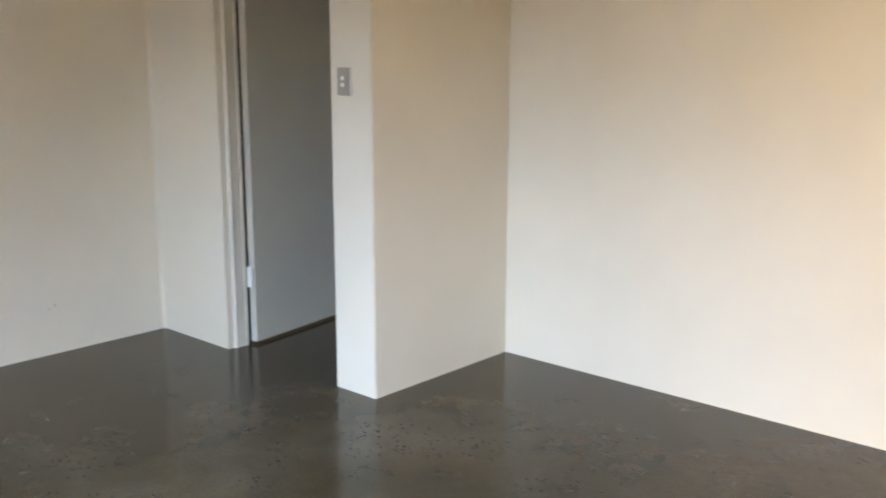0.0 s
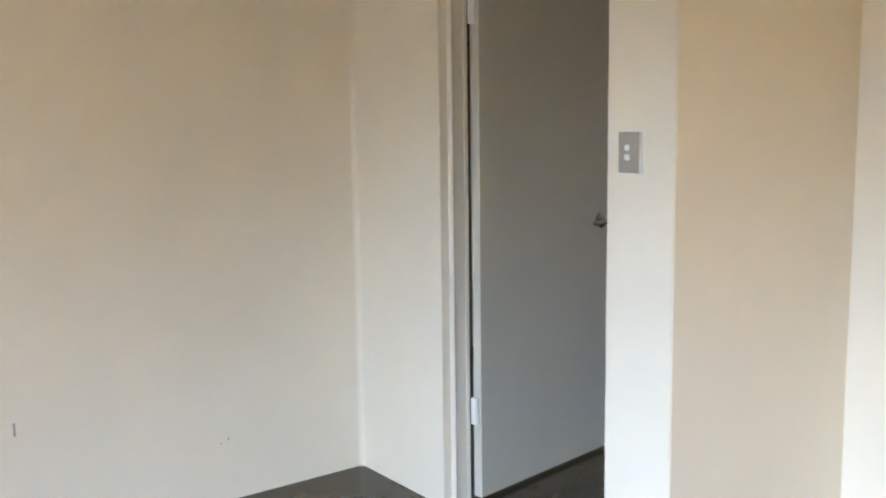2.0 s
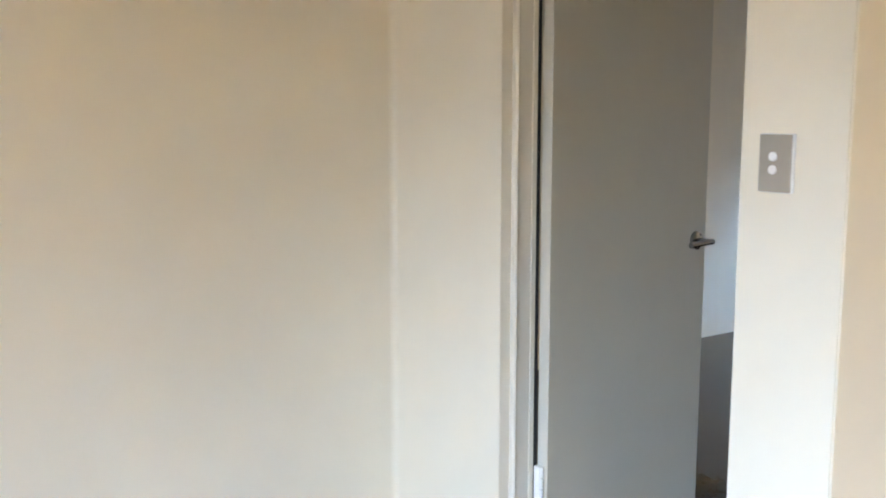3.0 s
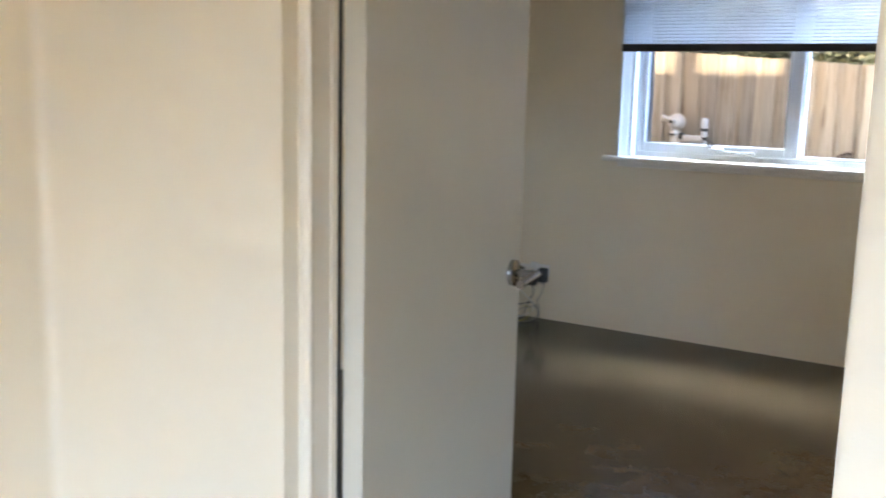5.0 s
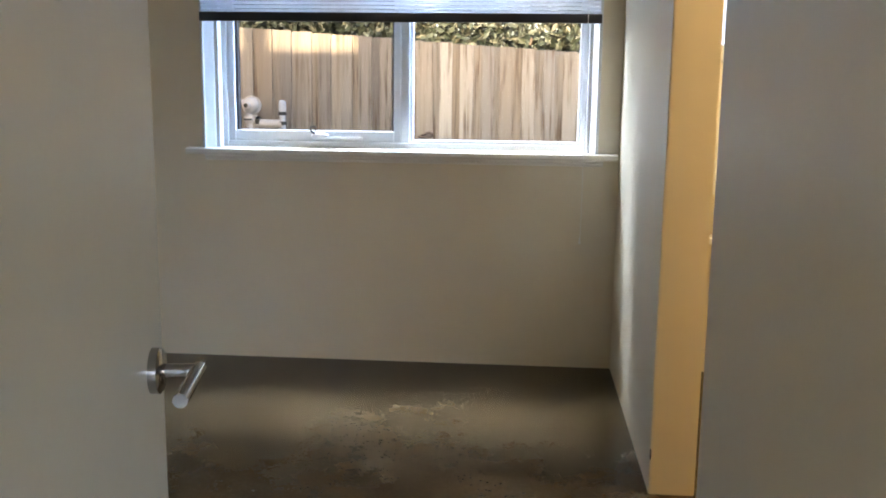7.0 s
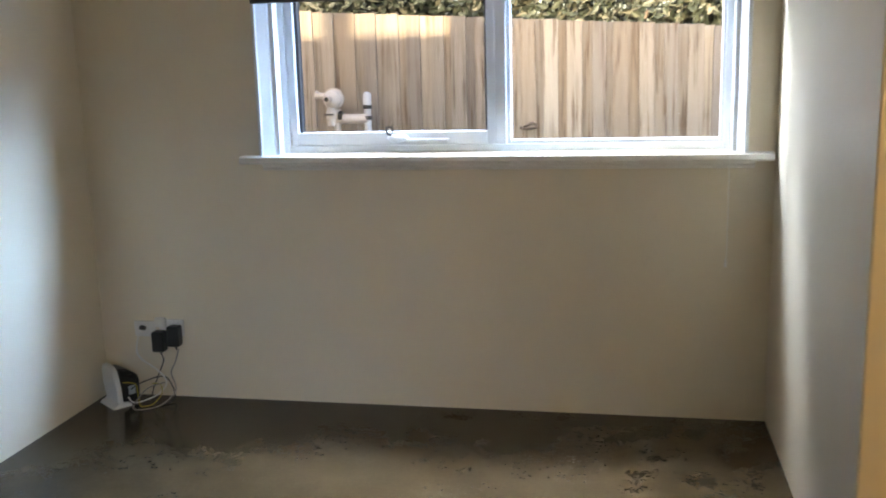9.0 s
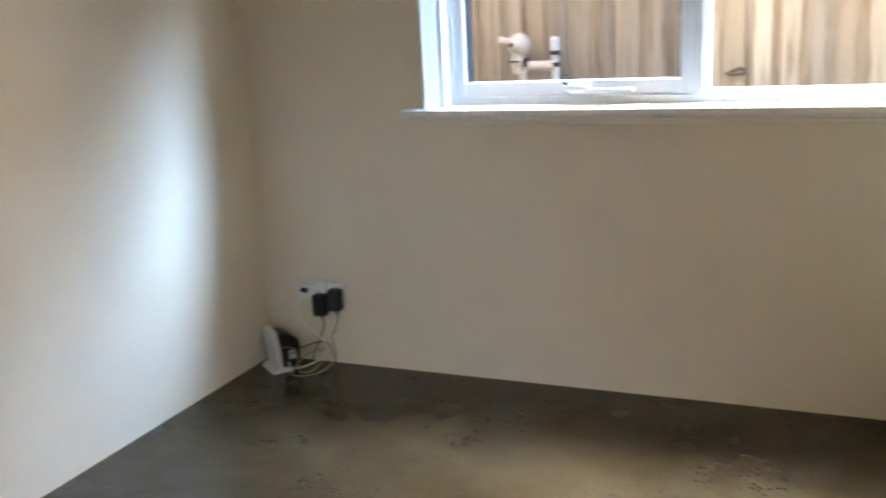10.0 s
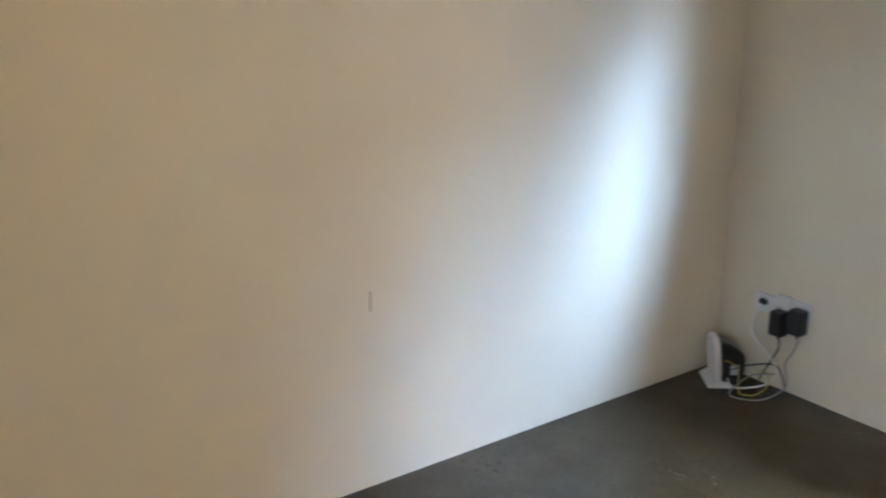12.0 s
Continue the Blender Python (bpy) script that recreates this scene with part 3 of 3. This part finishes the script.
cable([(-1.745, YW - 0.17, 0.112), (-1.715, YW - 0.175, 0.116), (-1.690, YW - 0.175, 0.112), (-1.684, YW - 0.17, 0.095), (-1.683, YW - 0.165, 0.05), (-1.680, YW - 0.16, 0.010), (-1.665, YW - 0.15, 0.004), (-1.635, YW - 0.13, 0.010), (-1.610, YW - 0.10, 0.045), (-1.625, YW - 0.08, 0.080), (-1.66, YW - 0.09, 0.085)], 0.0024, YELLOW, "yellow network cable looped beside the router")

# small knocks and marks in the wall paint
for x0, y0, z0, w, h in ((XA, -1.330, 0.43, 0.008, 0.045), (XA, -0.589, 0.24, 0.005, 0.012), (XA, -0.62, 0.228, 0.010, 0.003), (XL, 2.70, 0.575, 0.005, 0.06)):
    bm = B()
    box(bm, x0 - 0.002, x0 + 0.0008, y0 - w / 2, y0 + w / 2, z0 - h / 2, z0 + h / 2, 0.0006)
    tagged(mesh("wall_scuff", bm, GREYP), "small grey scuff mark on the wall paint", "mark", "wall marks", "structure")

tagged(mesh("wall_scuff", box(B(), XR - 0.0010, XR + 0.003, YE - 0.001, YE + 0.006, 0.125, 0.160, 0.0006), BLACK), "small dark chip on the wall corner", "mark", "wall marks", "structure")

# ---- bathroom ----
basin = tagged(empty("wash_basin", pose(1.60, YW, 0)), "white wall-hung rectangular wash basin", "basin")
bm = B()
box(bm, -0.27, 0.27, -0.46, -0.43, 0.69, 0.855, 0.006)
box(bm, -0.27, -0.24, -0.43, 0, 0.69, 0.855, 0.006)
box(bm, 0.24, 0.27, -0.43, 0, 0.69, 0.855, 0.006)
box(bm, -0.24, 0.24, -0.43, -0.05, 0.69, 0.72)
box(bm, -0.24, 0.24, -0.05, 0, 0.69, 0.875, 0.006)
part("bowl", bm, CERAMIC, basin)
part("overflow", rod(B(), (-0.10, -0.052, 0.82), (-0.10, -0.055, 0.82), 0.012, n=16), DARKM, basin, "dark overflow hole")
part("dark_cylinder", rod(B(), (-0.15, -0.22, 0.69), (-0.15, -0.22, 0.60), 0.050, 0.040, 18), BLACK, basin, "black tapered cylinder under the basin", True)
bm = rod(B(), (-0.085, -0.22, 0.64), (-0.085, -0.22, 0.46), 0.031, n=20)
rod(bm, (-0.085, -0.22, 0.46), (-0.085, -0.22, 0.43), 0.034, 0.026, 20)
rod(bm, (-0.085, -0.22, 0.69), (-0.085, -0.22, 0.64), 0.018, n=16)
rod(bm, (-0.085, -0.20, 0.61), (-0.085, 0.0, 0.61), 0.016, n=14)
part("bottle_trap", bm, CHROME, basin, "chrome bottle trap", True)
part("valve_pipe", rod(B(), (-0.06, -0.06, 0.36), (-0.06, -0.06, 0.66), 0.012), GREYPIPE, basin)
tagged(mesh("soap_dish", box(B(), XS1 + 0.003, 1.30, 3.58, 3.66, 0.735, 0.765, 0.006), CERAMIC), "white ceramic soap shelf fixed to the wall", "soap dish")
# added white panel: puts the bathroom's white daylight into the wall's colour
structure("lit_wall_panel", box(B(), XS1 + 0.006, 2.69, YW - 0.010, YW - 0.002, 0.87, 1.484, 0.001), CERAMIC, "white panel added to brighten the lit wall above the basin", "wall panel")
bw = tagged(empty("window_3", pose(0, YW, 0)), "small white bathroom window", "window", kind="structure")
part("window_frame", box(B(), 1.30, 1.95, -0.01, 0.06, 1.50, 1.56, 0.004), FRAME, bw)
part("window_sill", box(B(), 1.28, 1.97, -0.05, 0.0, 1.485, 1.505, 0.004), FRAME, bw)
part("catch", tube(B(), [(1.50, -0.02, 1.575), (1.56, -0.03, 1.59), (1.60, -0.02, 1.58)], 0.006, 8, 4), CHROME, bw, "", True)
part("pane", box(B(), 1.30, 1.95, 0.03, 0.036, 1.56, 2.12), SLAT, bw, "frosted glass pane")
light = tagged(empty("ceiling_light", pose(1.80, 2.62, CEILING)), "round ceiling light with a plain base", "ceiling light")
part("base", rod(B(), (0, 0, 0), (0, 0, -0.03), 0.09, n=24), WHITE, light)
part("lamp_holder", rod(B(), (0, 0, -0.03), (0, 0, -0.09), 0.02, n=14), WHITE, light)

# ---- outside ----
FY = 7.10


def fence_top(x):
    return 1.685 - 0.0665 * (x + 0.4)


# unseen roof; its raised part and stack are added to shade the fence
house = tagged(empty("house_roof", pose(0, 0, 0)), "unseen tiled house roof, raised part and stack added to shade the fence", "roof", kind="structure")
RIDGE_Y = -2.0
RZ = 1.60 + (FY - RIDGE_Y) * math.tan(radians(SUN_EL))
bm = B()
prism(bm, [(-7.0, 2.6), (RIDGE_Y, RZ), (4.47, 2.62), (4.47, 2.56), (RIDGE_Y, RZ - 0.1), (-7.0, 2.5)], "x", -9, -0.87)
prism(bm, [(-7.0, 3.0), (RIDGE_Y, RZ + 0.5), (4.47, 2.62), (4.47, 2.56), (RIDGE_Y, RZ - 0.1), (-7.0, 2.5)], "x", -0.87, 9)
part("roof_slope", bm, ROOFM, house)
part("shade_block", box(B(), -1.78, -1.56, RIDGE_Y - 0.2, RIDGE_Y + 0.2, RZ - 0.3, RZ + 0.9), BRICK, house)
part("gutter", box(B(), -9, 9, 4.472, 4.55, 2.54, 2.62, 0.01), FRAME, house)

fence = tagged(empty("paling_fence", pose(0, FY, 0)), "weathered timber paling fence with lapped palings", "fence")
rnd = random.Random(4)
boards = []
for w in (0.098, 0.104, 0.092):
    bm = B()
    box(bm, -w / 2, w / 2, -0.008, 0.008, -2.1, 0.0, 0.0015)
    data = bpy.data.meshes.new("paling")
    bmesh.ops.recalc_face_normals(bm, faces=bm.faces)
    bm.to_mesh(data)
    bm.free()
    data.materials.append(PALING)
    boards.append(data)
for k in range(58):
    for back in (0, 1):
        x = -5.2 + 0.157 * k + (0.078 if back else 0) + rnd.uniform(-0.008, 0.008)
        p = new("paling", rnd.choice(boards))
        p.parent = fence
        p.location = (x, 0.021 if back else 0.0, fence_top(x) + rnd.uniform(-0.004, 0.004))
        p.rotation_euler = (rnd.uniform(-0.004, 0.004), rnd.uniform(-0.006, 0.006), rnd.uniform(-0.05, 0.05))
for z in (-0.25, -0.9, -1.5):
    part("fence_rail", prism(B(), [(-5.3, fence_top(-5.3) + z), (4.0, fence_top(4.0) + z), (4.0, fence_top(4.0) + z + 0.07), (-5.3, fence_top(-5.3) + z + 0.07)], "y", 0.028, 0.066), PALING, fence)

# gas meter riser and vent pipe before the fence
gm = tagged(empty("gas_regulator", pose(-1.69, 6.95, -0.155)), "cream enamelled gas regulator on a pipe by the fence", "gas regulator")
part("riser", rod(B(), (0.04, 0, 0), (0.04, 0, 1.26), 0.024, n=14), CREAMM, gm, "", True)
bm = B()
rod(bm, (0.02, -0.045, 1.335), (0.02, 0.030, 1.335), 0.060, 0.066, 24)
rod(bm, (0.02, -0.012, 1.335), (0.02, 0.004, 1.335), 0.074, 0.074, 24)
ball(bm, (0.02, -0.045, 1.335), 0.058, (1, 0.5, 1))
for k in range(8):
    a = k * math.pi / 4
    rod(bm, (0.02 + 0.067 * math.cos(a), -0.020, 1.335 + 0.067 * math.sin(a)), (0.02 + 0.067 * math.cos(a), 0.012, 1.335 + 0.067 * math.sin(a)), 0.007, n=6)
part("diaphragm_case", bm, CREAMM, gm, "round flanged case with bolts", True)
part("spring_cap", rod(B(), (0.01, -0.07, 1.335), (0.005, -0.12, 1.335), 0.026, 0.022, 16), CREAMM, gm, "", True)
part("spring_cap_end", rod(B(), (0.005, -0.12, 1.335), (0.005, -0.124, 1.335), 0.016, n=12), DARKM, gm, "dark cap end")
part("side_port", rod(rod(B(), (-0.04, -0.02, 1.355), (-0.095, -0.02, 1.365), 0.022, 0.020), (-0.085, -0.02, 1.363), (-0.105, -0.02, 1.367), 0.028, n=6), CREAMM, gm, "", True)
part("valve_body", rod(ball(B(), (0.005, -0.02, 1.225), 0.038, (1, 0.8, 1.2)), (0.005, -0.02, 1.275), (0.005, -0.02, 1.15), 0.027, 0.024), CREAMM, gm, "", True)
part("union_nut", rod(B(), (0.055, -0.01, 1.215), (0.085, -0.01, 1.215), 0.036, n=6), DARKM, gm, "dark union nut")
part("stop_tap", box(B(), -0.035, 0.035, -0.062, -0.050, 1.222, 1.234, 0.003), DARKM, gm, "dark stop tap lever")
part("outlet_pipe", rod(B(), (0.04, 0, 1.195), (0.26, 0, 1.195), 0.032, n=16), CREAMM, gm, "", True)
vp = tagged(empty("vent_pipe", pose(-1.43, 6.95, -0.155)), "white capped vent pipe with dark bands", "pipe")
part("pipe", rod(B(), (0, 0, 0), (0, 0, 1.33), 0.024, n=16), PIPEW, vp, "", True)
part("cap", ball(rod(B(), (0, 0, 1.27), (0, 0, 1.355), 0.028, n=16), (0, 0, 1.355), 0.028, (1, 1, 0.8)), PIPEW, vp, "", True)
for z in (1.20, 1.275):
    part("band", rod(B(), (0, 0, z - 0.014), (0, 0, z + 0.014), 0.032, n=16), DARKM, vp, "dark clamp band")


tagged(mesh("wire_loop", tube(B(), [(-0.385, FY - 0.012, 0.955), (-0.36, FY - 0.03, 0.948), (-0.30, FY - 0.035, 0.95), (-0.27, FY - 0.02, 0.962), (-0.30, FY - 0.03, 0.985), (-0.335, FY - 0.03, 0.97), (-0.36, FY - 0.012, 0.962)], 0.009, 8, 6), TWIG, True), "rusty bent wire loop caught on the fence", "wire")


def shrub(name, x, y, w, h, count, seed, label):
    """A dense bush: short stems, and a crown of small leaves gathered in uneven clumps."""
    r = random.Random(seed)
    t = tagged(empty(name, pose(x, y, -0.155)), label, "tree")
    bm = B()
    rod(bm, (0, 0, 0), (0.05, 0, h * 0.55), 0.09, 0.05, 10)
    for k in range(7):
        a = k * 0.9
        rod(bm, (0.03, 0, h * (0.25 + 0.04 * k)), (math.cos(a) * w * 0.4, math.sin(a) * w * 0.3, h * (0.5 + 0.06 * k)), 0.035, 0.012, 7)
    part("trunk", bm, BARK, t)
    clumps = [(r.uniform(-w, w) * 0.85, r.uniform(-w, w) * 0.5, h * r.uniform(0.32, 0.97), r.uniform(0.22, 0.48)) for _ in range(60)]
    vs, fs = [], []
    for _ in range(count):
        cx, cy, cz, cr = r.choice(clumps)
        d = Vector((r.gauss(0, 1), r.gauss(0, 1), r.gauss(0, 1))).normalized() * cr * r.uniform(0.55, 1.0)
        c = Vector((cx, cy, cz)) + d
        a = Vector((r.gauss(0, 1), r.gauss(0, 1), r.gauss(0, 1))).normalized()
        b = a.cross(Vector((r.gauss(0, 1), r.gauss(0, 1), r.gauss(0, 1)))).normalized()
        ln, wd = r.uniform(0.035, 0.075), r.uniform(0.015, 0.03)
        n = a.cross(b) * 0.008
        i = len(vs)
        vs += [c - a * ln, c + b * wd + n, c + a * ln, c - b * wd + n]
        fs += [(i, i + 1, i + 2), (i, i + 2, i + 3)]
    data = bpy.data.meshes.new("crown")
    data.from_pydata([tuple(v) for v in vs], [], fs)
    data.materials.append(LEAF)
    crown = new("crown", data)
    crown.parent = t
    tagged(crown, kind="stuff")


for k, (x, y, w, h) in enumerate(((-3.6, 9.6, 1.3, 2.45), (-1.7, 9.9, 1.3, 2.35), (0.2, 9.7, 1.2, 2.3), (1.8, 9.4, 1.2, 2.3), (3.4, 9.8, 1.3, 2.35))):
    shrub("hedge_shrub", x, y, w, h, 15000, 20 + k, "dense grey-green shrub behind the fence")
